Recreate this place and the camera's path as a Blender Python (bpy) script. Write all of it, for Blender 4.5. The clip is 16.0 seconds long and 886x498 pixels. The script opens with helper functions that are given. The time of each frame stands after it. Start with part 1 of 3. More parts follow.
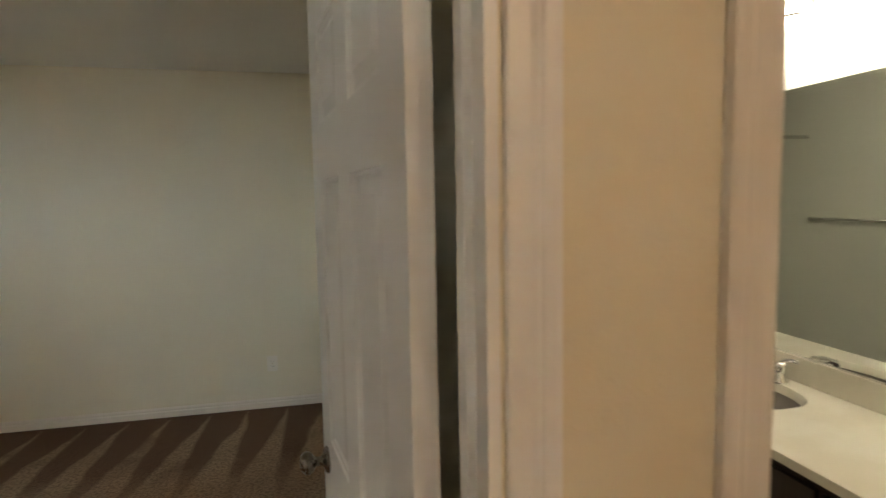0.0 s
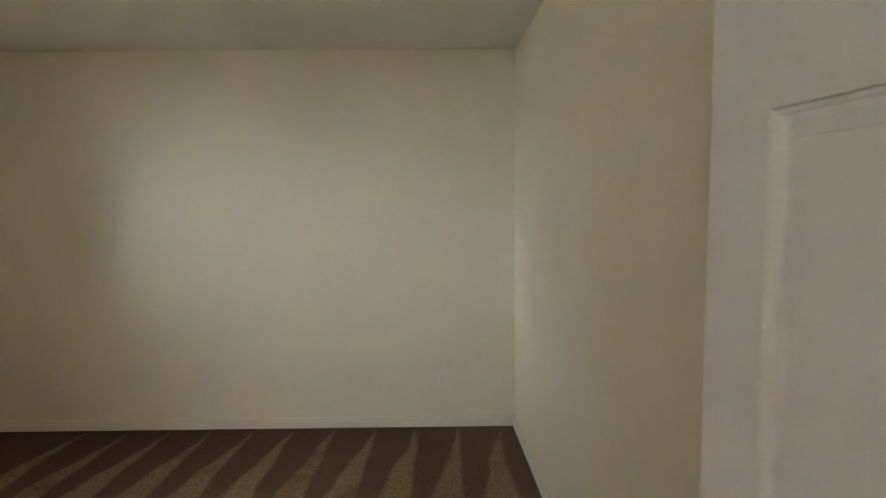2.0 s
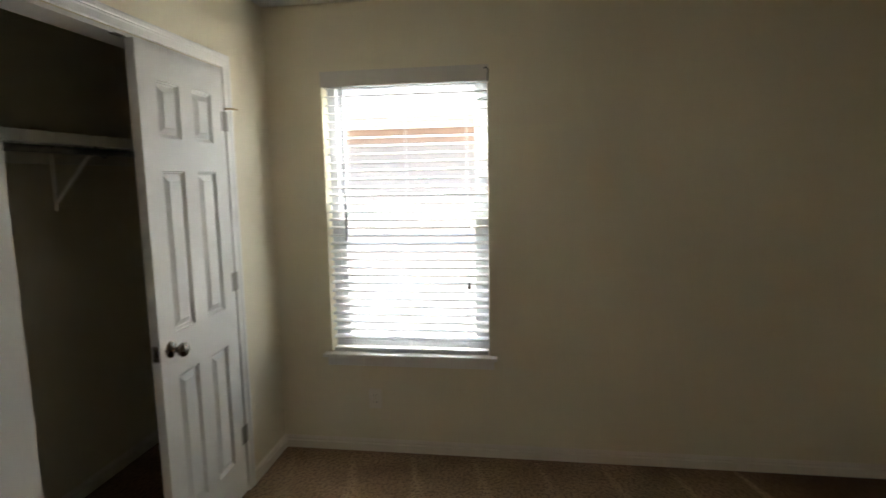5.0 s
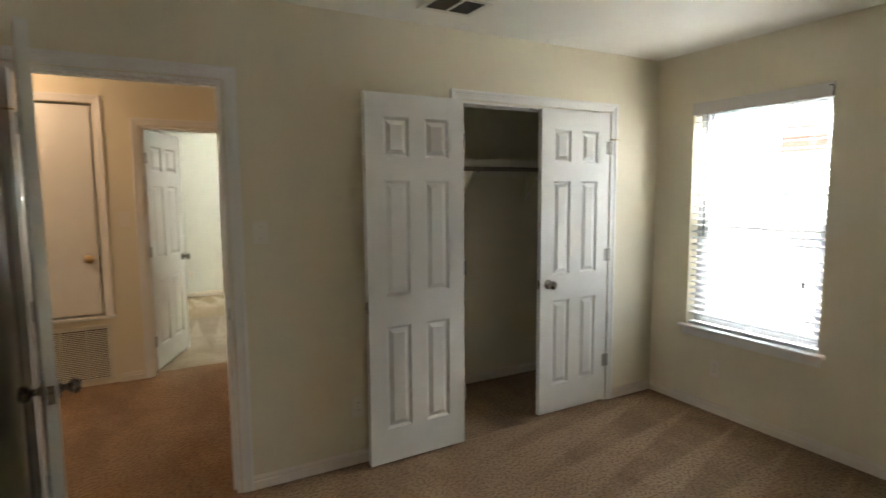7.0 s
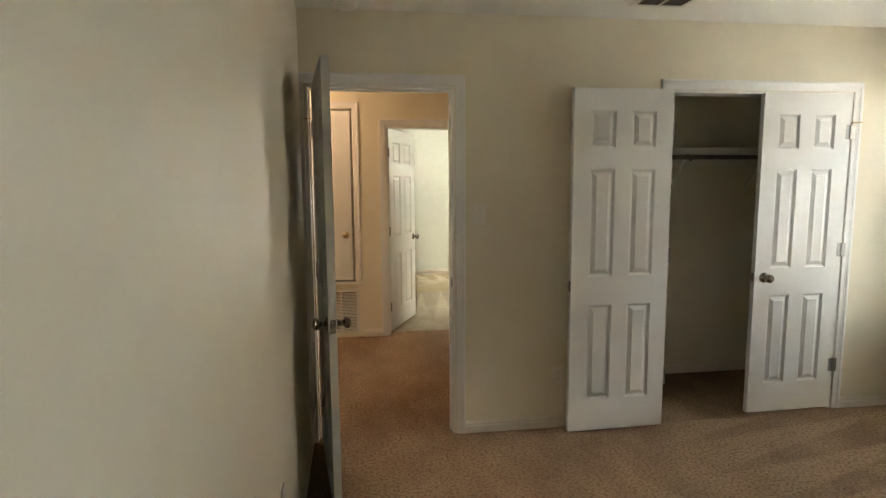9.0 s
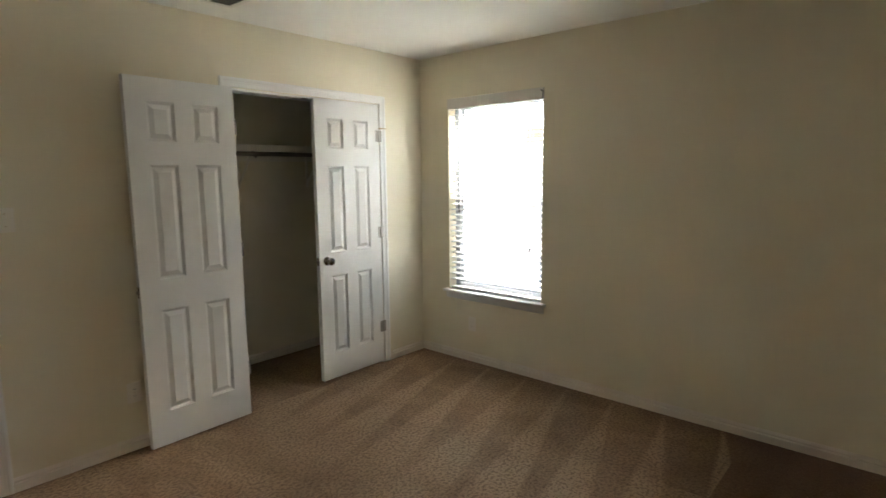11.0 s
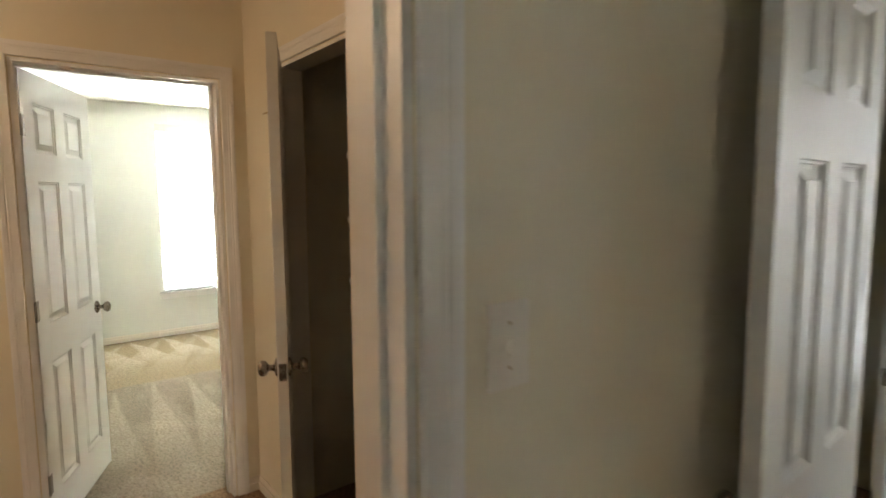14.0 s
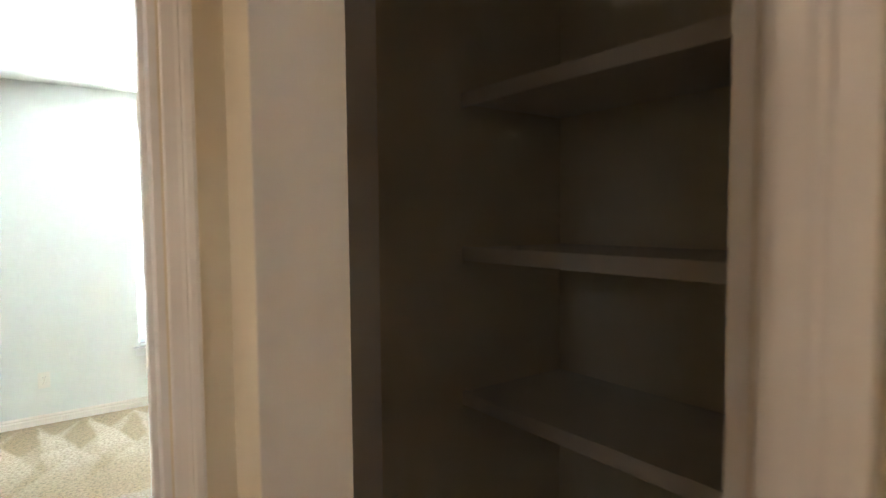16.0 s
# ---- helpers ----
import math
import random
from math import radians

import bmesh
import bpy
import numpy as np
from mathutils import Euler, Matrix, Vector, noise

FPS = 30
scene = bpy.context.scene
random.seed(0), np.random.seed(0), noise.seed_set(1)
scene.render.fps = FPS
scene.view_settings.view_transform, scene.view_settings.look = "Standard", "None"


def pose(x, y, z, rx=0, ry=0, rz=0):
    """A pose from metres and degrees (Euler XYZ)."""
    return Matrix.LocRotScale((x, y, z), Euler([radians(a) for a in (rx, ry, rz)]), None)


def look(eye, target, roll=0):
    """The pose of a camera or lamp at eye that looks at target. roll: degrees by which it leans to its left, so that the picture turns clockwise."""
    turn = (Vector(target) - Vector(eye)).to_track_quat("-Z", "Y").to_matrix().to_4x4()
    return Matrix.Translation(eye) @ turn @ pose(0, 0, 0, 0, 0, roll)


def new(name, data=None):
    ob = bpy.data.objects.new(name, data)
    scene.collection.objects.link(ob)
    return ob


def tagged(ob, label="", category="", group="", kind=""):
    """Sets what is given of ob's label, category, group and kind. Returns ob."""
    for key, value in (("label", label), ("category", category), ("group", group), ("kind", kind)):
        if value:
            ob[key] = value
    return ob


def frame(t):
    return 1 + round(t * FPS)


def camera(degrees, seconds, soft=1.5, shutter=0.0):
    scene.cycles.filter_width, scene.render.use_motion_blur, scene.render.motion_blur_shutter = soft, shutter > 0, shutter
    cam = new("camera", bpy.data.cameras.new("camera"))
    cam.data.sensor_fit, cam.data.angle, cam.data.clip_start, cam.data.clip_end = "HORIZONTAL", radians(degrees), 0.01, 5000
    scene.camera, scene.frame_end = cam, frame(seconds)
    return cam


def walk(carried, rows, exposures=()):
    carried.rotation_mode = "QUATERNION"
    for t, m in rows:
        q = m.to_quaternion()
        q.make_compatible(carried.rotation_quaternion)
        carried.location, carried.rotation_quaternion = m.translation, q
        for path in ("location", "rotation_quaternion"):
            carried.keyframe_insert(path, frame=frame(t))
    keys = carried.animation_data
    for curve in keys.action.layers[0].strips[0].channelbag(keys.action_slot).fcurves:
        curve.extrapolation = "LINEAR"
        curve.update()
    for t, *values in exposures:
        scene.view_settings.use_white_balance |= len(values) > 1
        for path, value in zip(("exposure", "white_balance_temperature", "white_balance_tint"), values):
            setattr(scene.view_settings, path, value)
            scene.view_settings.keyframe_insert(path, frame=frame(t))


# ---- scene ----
cam = camera(77.0, 16.0, 1.4, 0.35)
PATH = [
    (0.0, -0.190, -0.655, 1.536, 84.81, 1.05, -12.70),
    (0.5, -0.249, -0.466, 1.500, 84.75, 0.92, -6.75),
    (1.0, -0.328, -0.280, 1.470, 85.05, 0.75, -3.20),
    (1.5, -0.432, -0.115, 1.475, 85.23, 0.57, -1.85),
    (2.0, -0.585, -0.020, 1.472, 85.45, 0.48, -0.60),
    (2.5, -0.710, 0.015, 1.440, 85.65, 0.05, 5.85),
    (3.0, -0.785, -0.005, 1.451, 85.19, 0.00, 18.30),
    (3.5, -0.685, 0.145, 1.449, 84.16, 0.80, 34.80),
    (4.0, -0.755, 0.460, 1.461, 83.12, 0.54, 56.40),
    (4.5, -0.940, 0.835, 1.503, 82.50, 0.95, 76.70),
    (5.0, -0.895, 1.325, 1.538, 82.75, 1.05, 97.10),
    (5.2, -0.845, 1.490, 1.532, 83.10, 0.85, 103.80),
    (7.3, -0.317, 2.965, 1.524, 84.23, 0.50, 155.88),
    (7.5, -0.259, 2.996, 1.507, 84.38, 0.50, 159.02),
    (8.0, -0.268, 3.071, 1.482, 84.20, 0.20, 168.37),
    (8.5, -0.271, 3.101, 1.515, 83.45, 0.50, 172.07),
    (9.0, -0.338, 3.199, 1.518, 83.17, 0.40, 172.22),
    (9.5, -0.342, 3.305, 1.507, 83.05, 0.30, 166.22),
    (10.0, -0.370, 3.425, 1.511, 82.82, 0.50, 152.51),
    (12.3, -0.352, 2.439, 1.526, 82.05, 0.47, 120.80),
    (12.5, -0.351, 2.237, 1.522, 82.17, 0.59, 123.71),
    (13.0, -0.368, 1.662, 1.523, 83.19, 0.53, 131.62),
    (13.5, -0.361, 1.107, 1.543, 83.74, 0.19, 137.27),
    (14.0, -0.482, 0.512, 1.526, 84.24, 0.34, 141.83),
    (14.3, -0.553, 0.247, 1.537, 84.77, 0.43, 144.45),
    (14.5, -0.602, 0.039, 1.513, 84.86, 0.48, 145.71),
    (14.7, -0.621, -0.163, 1.521, 84.85, 0.33, 146.03),
    (15.0, -0.716, -0.441, 1.540, 84.84, 0.19, 146.23),
    (15.5, -0.960, -0.824, 1.545, 85.89, 0.31, 145.75),
    (16.0, -1.108, -1.079, 1.470, 86.80, 0.50, 143.33),
]
EXPOSURES = [
    (0.0, 2.6, 7000, 10), (1.5, 2.9, 7000, 10), (3.0, 3.3, 6750, 10), (4.0, 3.45, 6900, 10), (5.0, 2.4, 6800, 10), (7.3, 3.12, 6600, 10),
    (9.0, 3.25, 7000, 10), (10.0, 3.2, 6850, 10), (12.5, 3.0, 6600, 10), (13.5, 3.2, 6500, 10), (14.0, 3.3, 6400, 10), (14.5, 3.25, 5650, 10), (15.5, 2.95, 5350, 10), (16.0, 3.7, 5400, 10),
]
walk(cam, [(t, pose(x, y, z, rx, ry, rz)) for t, x, y, z, rx, ry, rz in PATH], EXPOSURES)

# ---------------------------------------------------------------- light
SUN_ELEVATION, SUN_BEARING = 68.0, 100.0
world = bpy.data.worlds.new("sky")
scene.world = world
world.use_nodes = True
sky = world.node_tree.nodes.new("ShaderNodeTexSky")
sky.sky_type = "NISHITA"
sky.sun_disc = False
sky.sun_elevation = radians(SUN_ELEVATION)
sky.sun_rotation = radians(SUN_BEARING)
world.node_tree.links.new(sky.outputs[0], world.node_tree.nodes["Background"].inputs[0])
world.node_tree.nodes["Background"].inputs[1].default_value = 0.12


def lamp(name, kind, energy, colour, m, size=0.1, size_y=None):
    data = bpy.data.lights.new(name, kind)
    data.energy, data.color = energy, colour
    if kind == "AREA":
        data.shape, data.size, data.size_y = "RECTANGLE", size, size_y or size
    elif kind == "POINT":
        data.shadow_soft_size = size
    ob = new(name, data)
    ob.matrix_world = m
    return ob


sun = lamp("sun", "SUN", 2.4, (1.0, 0.95, 0.87), look((8, -2, 9), (0, 0, 0)))
sun.data.angle = radians(0.5)
sun_x, sun_y = math.sin(radians(SUN_BEARING)), math.cos(radians(SUN_BEARING))
sun.matrix_world = look((10 * sun_x, 10 * sun_y, 10 * math.tan(radians(SUN_ELEVATION))), (0, 0, 0))
# added area lamps outside the two windows, standing in for sky and neighbour light
lamp("added_daylight", "AREA", 72.0, (1.0, 0.98, 0.95), look((-4.75, 0.75, 2.85), (-3.2, 0.70, 1.25)), 1.0, 0.8)
# this one is placed to throw the cool pale patch on wall_north
lamp("added_daylight", "AREA", 25.0, (0.70, 0.85, 1.0), look((-5.40, -0.80, 2.05), (-1.3, 3.6, 0.7)), 1.5, 0.7)
lamp("added_daylight", "AREA", 68.0, (0.98, 1.0, 0.97), look((-2.22, -6.21, 1.34), (-2.22, 0, 1.34)), 0.86, 3.2)
lamp("hall_bulb", "POINT", 2.2, (1.0, 0.68, 0.44), pose(0.50, -1.75, 2.34), 0.06)
BULB = 4.0

# ---------------------------------------------------------------- materials


def material(name, base, rough=0.6, metal=0.0):
    m = bpy.data.materials.new(name)
    m.use_nodes = True
    p = m.node_tree.nodes["Principled BSDF"]
    p.inputs["Base Color"].default_value = (*base, 1)
    p.inputs["Roughness"].default_value = rough
    p.inputs["Metallic"].default_value = metal
    return m, m.node_tree, p


def noise_node(nt, scale, detail=4.0, stretch=(1, 1, 1)):
    co = nt.nodes.new("ShaderNodeNewGeometry")
    mp = nt.nodes.new("ShaderNodeMapping")
    mp.inputs["Scale"].default_value = stretch
    n = nt.nodes.new("ShaderNodeTexNoise")
    n.inputs["Scale"].default_value, n.inputs["Detail"].default_value = scale, detail
    nt.links.new(co.outputs["Position"], mp.inputs["Vector"])
    nt.links.new(mp.outputs["Vector"], n.inputs["Vector"])
    return n.outputs["Fac"]


def math_node(nt, op, a, b=None, c=None):
    n = nt.nodes.new("ShaderNodeMath")
    n.operation = op
    for i, v in enumerate((a, b, c)):
        if v is None:
            continue
        if isinstance(v, (int, float)):
            n.inputs[i].default_value = v
        else:
            nt.links.new(v, n.inputs[i])
    return n.outputs[0]


def blend(nt, fac, a, b):
    n = nt.nodes.new("ShaderNodeMix")
    n.data_type = "RGBA"
    if isinstance(fac, (int, float)):
        n.inputs[0].default_value = fac
    else:
        nt.links.new(fac, n.inputs[0])
    for slot, v in ((6, a), (7, b)):
        if isinstance(v, tuple):
            n.inputs[slot].default_value = (*v, 1)
        else:
            nt.links.new(v, n.inputs[slot])
    return n.outputs[2]


def ramp(nt, fac, low, high):
    n = nt.nodes.new("ShaderNodeMapRange")
    n.inputs["From Min"].default_value, n.inputs["From Max"].default_value = low, high
    nt.links.new(fac, n.inputs["Value"])
    return n.outputs[0]


def relief(nt, p, height, strength, distance):
    b = nt.nodes.new("ShaderNodeBump")
    b.inputs["Strength"].default_value, b.inputs["Distance"].default_value = strength, distance
    nt.links.new(height, b.inputs["Height"])
    nt.links.new(b.outputs["Normal"], p.inputs["Normal"])


def painted(name, base, second, rough, grain=140.0, depth=0.0012, strength=0.35):
    """Rolled wall paint: soft mottling, roller texture."""
    m, nt, p = material(name, base, rough)
    fac = ramp(nt, noise_node(nt, 1.3, 5), 0.35, 0.65)
    col = blend(nt, fac, base, second)
    scuff = ramp(nt, noise_node(nt, 7.0, 6), 0.62, 0.80)
    col = blend(nt, math_node(nt, "MULTIPLY", scuff, 0.10), col, tuple(c * 0.8 for c in base))
    nt.links.new(col, p.inputs["Base Color"])
    relief(nt, p, noise_node(nt, grain, 3), strength, depth)
    rr = math_node(nt, "MULTIPLY_ADD", noise_node(nt, 4.0, 3), 0.16, rough - 0.08)
    nt.links.new(rr, p.inputs["Roughness"])
    return m


WALL = painted("cream_wall_paint", (0.80, 0.728, 0.565), (0.775, 0.703, 0.54), 0.55)
HALLWALL = painted("hall_wall_paint", (0.80, 0.735, 0.575), (0.77, 0.70, 0.54), 0.33, 110.0, 0.0012, 0.25)
WALL_B = painted("pale_wall_paint", (0.77, 0.765, 0.70), (0.75, 0.745, 0.68), 0.55)
BATHWALL = painted("bath_wall_paint", (0.70, 0.70, 0.64), (0.68, 0.68, 0.62), 0.45)
CEILING = painted("ceiling_paint", (0.83, 0.80, 0.72), (0.81, 0.78, 0.70), 0.8, 90.0, 0.003, 0.6)
TRIM = painted("white_trim_paint", (0.84, 0.82, 0.78), (0.81, 0.79, 0.75), 0.34, 60.0, 0.0004, 0.15)
DOOR = painted("white_door_paint", (0.80, 0.79, 0.75), (0.78, 0.77, 0.73), 0.48, 60.0, 0.0004, 0.2)
BASEPAINT = painted("baseboard_paint", (0.79, 0.72, 0.62), (0.76, 0.69, 0.59), 0.4, 60.0, 0.0004, 0.15)
PLASTIC = painted("ivory_plastic", (0.83, 0.77, 0.675), (0.81, 0.75, 0.655), 0.35, 200.0, 0.0001, 0.1)
SLAT = painted("white_slat_vinyl", (0.76, 0.76, 0.75), (0.73, 0.73, 0.72), 0.4, 60.0, 0.0002, 0.1)
# cream valance set darker than the slats, its shade included in the colour
VALANCE = painted("shaded_cream_vinyl", (0.68, 0.64, 0.58), (0.66, 0.62, 0.56), 0.45, 60.0, 0.0002, 0.1)
# white vinyl greyed: the shade of a backlit frame is in its colour
VINYL = painted("shaded_window_vinyl", (0.50, 0.52, 0.55), (0.47, 0.49, 0.52), 0.4, 60.0, 0.0002, 0.1)
SHELF = painted("shelf_paint", (0.80, 0.76, 0.67), (0.76, 0.72, 0.62), 0.4)
# near-black colour for the shade in grille, vent and socket openings
DARK = material("gap_shade", (0.02, 0.018, 0.015), 0.8)[0]
METALPAINT = painted("vent_enamel", (0.72, 0.69, 0.60), (0.70, 0.67, 0.58), 0.4, 60.0, 0.0002, 0.1)


def metal(name, base, rough):
    m, nt, p = material(name, base, rough, 1.0)
    rr = math_node(nt, "MULTIPLY_ADD", noise_node(nt, 60.0, 3), 0.15, rough - 0.07)
    nt.links.new(rr, p.inputs["Roughness"])
    return m


NICKEL = metal("satin_nickel", (0.30, 0.265, 0.23), 0.26)
BRONZE = metal("brushed_steel_hinge", (0.27, 0.24, 0.21), 0.38)
STEEL = metal("satin_steel_hinge", (0.36, 0.335, 0.30), 0.48)
BRASS = metal("aged_brass", (0.52, 0.40, 0.22), 0.35)
CHROME = metal("chrome", (0.85, 0.85, 0.86), 0.08)
MIRROR = material("mirror", (0.90, 0.93, 0.91), 0.01, 1.0)[0]
# dark copy of the vent enamel: shade between the louvres put into colour
LOUVRE = painted("shaded_louvre_enamel", (0.12, 0.10, 0.085), (0.10, 0.085, 0.07), 0.5)
WANDGREY = material("smoky_clear_plastic", (0.16, 0.16, 0.16), 0.25)[0]


def clear_glass():
    m, nt, p = material("window_glass", (0.93, 0.97, 0.96), 0.0)
    p.inputs["Transmission Weight"].default_value = 1.0
    p.inputs["IOR"].default_value = 1.02
    return m


GLASS = clear_glass()


def carpet(name, dark, light, body, shade_from, wedges, band=None):
    """Cut-pile carpet with the tracks of a vacuum cleaner. body: colour of the open floor; shade_from: y past which the
    colour is shaded.
    band: y up to which the pile lies another way, and its colour there. wedges: (wall place, axis, sign, reach, pitch,
    shift, lean, low, high, strength)."""
    m, nt, p = material(name, body, 0.95)
    p.inputs["Specular IOR Level"].default_value = 0.15
    p.inputs["Sheen Weight"].default_value = 0.10
    p.inputs["Sheen Roughness"].default_value = 0.5
    p.inputs["Sheen Tint"].default_value = (*light, 1)
    geo = nt.nodes.new("ShaderNodeNewGeometry")
    sep = nt.nodes.new("ShaderNodeSeparateXYZ")
    nt.links.new(geo.outputs["Position"], sep.inputs[0])
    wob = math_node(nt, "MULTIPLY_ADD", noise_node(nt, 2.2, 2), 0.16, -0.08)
    patches = ramp(nt, noise_node(nt, 2.1, 4, (1, 0.6, 1)), 0.36, 0.64)
    streak = ramp(nt, noise_node(nt, 5.0, 4, (1.0, 0.5, 1)), 0.48, 0.62)
    mid = tuple(d * 0.45 + e * 0.55 for d, e in zip(dark, body))
    col = blend(nt, patches, mid, body)
    col = blend(nt, math_node(nt, "MULTIPLY", streak, 0.40), col, tuple(0.3 * a + 0.7 * b for a, b in zip(body, light)))
    # the pile's darker look away from the window, painted in by y
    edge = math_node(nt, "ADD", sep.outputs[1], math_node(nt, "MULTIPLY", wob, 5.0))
    view_shade = ramp(nt, edge, shade_from - 0.25, shade_from + 0.45)
    col = blend(nt, math_node(nt, "MULTIPLY", view_shade, 0.9), col, dark)
    if band:
        col = blend(nt, ramp(nt, math_node(nt, "ADD", sep.outputs[1], math_node(nt, "MULTIPLY", wob, 0.5)), band[0] + 0.02, band[0] - 0.02), col, band[1])
    for place, axis, sign, reach, pitch, shift, lean, low, high, strength in wedges:
        along, across = (sep.outputs[0], sep.outputs[1]) if axis == "y" else (sep.outputs[1], sep.outputs[0])
        gone = math_node(nt, "MULTIPLY", math_node(nt, "SUBTRACT", across, place), sign)
        gone = math_node(nt, "ADD", gone, math_node(nt, "MULTIPLY", wob, 1.2))
        v = math_node(nt, "DIVIDE", gone, reach)
        u = math_node(nt, "ADD", along, math_node(nt, "MULTIPLY", wob, 0.45))
        u = math_node(nt, "ADD", u, math_node(nt, "MULTIPLY", gone, lean))
        u = math_node(nt, "DIVIDE", math_node(nt, "ADD", u, shift), pitch)
        tri = math_node(nt, "ABSOLUTE", math_node(nt, "SUBTRACT", math_node(nt, "FRACT", u), 0.5))
        width = math_node(nt, "MULTIPLY", v, 0.40)
        k = ramp(nt, math_node(nt, "SUBTRACT", width, tri), -0.03, 0.06)
        inside = math_node(nt, "MULTIPLY", math_node(nt, "GREATER_THAN", v, 0.05), ramp(nt, v, 1.35, 0.8))
        reachx = math_node(nt, "MULTIPLY", math_node(nt, "GREATER_THAN", along, low), math_node(nt, "LESS_THAN", along, high))
        k = math_node(nt, "MULTIPLY", math_node(nt, "MULTIPLY", k, inside), reachx)
        uneven = ramp(nt, noise_node(nt, 3.4, 3), 0.15, 0.50)
        col = blend(nt, math_node(nt, "MULTIPLY", math_node(nt, "MULTIPLY", k, uneven), strength), col, light)
    fibre = noise_node(nt, 240.0, 2)
    tuft = noise_node(nt, 62.0, 4)
    col = blend(nt, math_node(nt, "MULTIPLY", ramp(nt, tuft, 0.55, 0.38), 0.55), col, tuple(c * 0.55 for c in dark))
    col = blend(nt, math_node(nt, "MULTIPLY", ramp(nt, fibre, 0.54, 0.68), 0.30), col, tuple(min(1, c * 1.35) for c in light))
    nt.links.new(col, p.inputs["Base Color"])
    h = math_node(nt, "ADD", tuft, math_node(nt, "MULTIPLY", fibre, 0.5))
    relief(nt, p, h, 0.8, 0.009)
    return m


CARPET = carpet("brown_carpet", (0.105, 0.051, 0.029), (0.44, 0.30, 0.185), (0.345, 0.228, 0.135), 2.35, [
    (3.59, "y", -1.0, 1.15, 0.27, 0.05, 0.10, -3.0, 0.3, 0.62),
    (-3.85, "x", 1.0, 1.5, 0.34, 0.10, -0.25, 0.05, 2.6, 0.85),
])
CARPET_B = carpet("beige_carpet", (0.25, 0.195, 0.13), (0.62, 0.53, 0.40), (0.36, 0.30, 0.225), 90.0, [
    (-5.98, "y", 1.0, 0.75, 0.30, 0.05, 0.20, -4.0, 0.6, 0.9),
    (-5.98, "y", 1.0, 1.0, 0.36, 0.12, -0.5, -4.0, 0.6, 0.5),
    (-4.45, "y", 1.0, 1.3, 0.27, 0.12, -0.1, -4.0, 0.6, 0.55),
], (-4.45, (0.40, 0.31, 0.19)))
TILE = painted("bath_floor", (0.45, 0.42, 0.37), (0.42, 0.39, 0.34), 0.35)


def marble():
    m, nt, p = material("cultured_marble", (0.80, 0.77, 0.68), 0.14)
    veins = ramp(nt, noise_node(nt, 5.0, 8), 0.45, 0.60)
    nt.links.new(blend(nt, veins, (0.80, 0.77, 0.68), (0.76, 0.72, 0.62)), p.inputs["Base Color"])
    return m


def espresso():
    m, nt, p = material("espresso_wood", (0.03, 0.018, 0.014), 0.35)
    grain = noise_node(nt, 14.0, 6, (6, 6, 0.5))
    nt.links.new(blend(nt, grain, (0.022, 0.013, 0.010), (0.050, 0.030, 0.022)), p.inputs["Base Color"])
    return m


MARBLE, ESPRESSO = marble(), espresso()


def lit_shade():
    m, nt, p = material("frosted_glass_shade", (0.9, 0.88, 0.82), 0.4)
    p.inputs["Emission Color"].default_value = (1.0, 0.93, 0.80, 1)
    p.inputs["Emission Strength"].default_value = BULB
    return m


SHADE = lit_shade()
SURROUND = painted("tub_surround_acrylic", (0.66, 0.74, 0.68), (0.64, 0.72, 0.66), 0.2, 20.0, 0.0002, 0.05)


def brickwork():
    m, nt, p = material("facade_brick", (0.42, 0.22, 0.16), 0.85)
    fac = noise_node(nt, 9.0, 5)
    rnd = nt.nodes.new("ShaderNodeObjectInfo")
    a = blend(nt, fac, (0.48, 0.33, 0.27), (0.53, 0.38, 0.32))
    nt.links.new(blend(nt, math_node(nt, "MULTIPLY", rnd.outputs["Random"], 0.5), a, (0.38, 0.25, 0.20)), p.inputs["Base Color"])
    relief(nt, p, noise_node(nt, 60.0, 4), 0.5, 0.004)
    return m


BRICK = brickwork()
SIDING = painted("facade_siding", (0.50, 0.44, 0.41), (0.46, 0.40, 0.37), 0.7)
PANE = material("blind_behind_glass", (0.52, 0.51, 0.50), 0.2)[0]
ROOF = painted("roof_shingle", (0.44, 0.41, 0.38), (0.38, 0.35, 0.33), 0.9, 30.0, 0.01, 0.8)
YARD = painted("pale_gravel", (0.46, 0.43, 0.38), (0.40, 0.37, 0.32), 0.95, 40.0, 0.03, 0.9)

# ---------------------------------------------------------------- builders


def add_box(bm, x0, y0, z0, x1, y1, z1):
    vs = [bm.verts.new((x, y, z)) for x in (x0, x1) for y in (y0, y1) for z in (z0, z1)]
    for f in ((0, 1, 3, 2), (4, 6, 7, 5), (0, 4, 5, 1), (2, 3, 7, 6), (0, 2, 6, 4), (1, 5, 7, 3)):
        bm.faces.new([vs[i] for i in f])
    return vs


def finish(bm, name, mat, bevel=0.0, smooth=False):
    if bevel:
        bmesh.ops.bevel(bm, geom=list(bm.edges), offset=bevel, segments=2, affect="EDGES", profile=0.6, clamp_overlap=True)
    bmesh.ops.recalc_face_normals(bm, faces=list(bm.faces))
    me = bpy.data.meshes.new(name)
    bm.to_mesh(me)
    bm.free()
    me.materials.append(mat)
    if smooth:
        for f in me.polygons:
            f.use_smooth = True
    return me


def part(name, bm, mat, parent, label="", bevel=0.0, smooth=False, m=None):
    ob = new(name, finish(bm, name, mat, bevel, smooth))
    ob.parent = parent
    if m is not None:
        ob.matrix_basis = m
    if label:
        ob["label"] = label
    return ob


def boxes(*rows):
    bm = bmesh.new()
    for r in rows:
        add_box(bm, *r)
    return bm


def structure(name, bm, mat, label, category, bevel=0.0):
    return tagged(new(name, finish(bm, name, mat, bevel)), label, category, kind="structure")


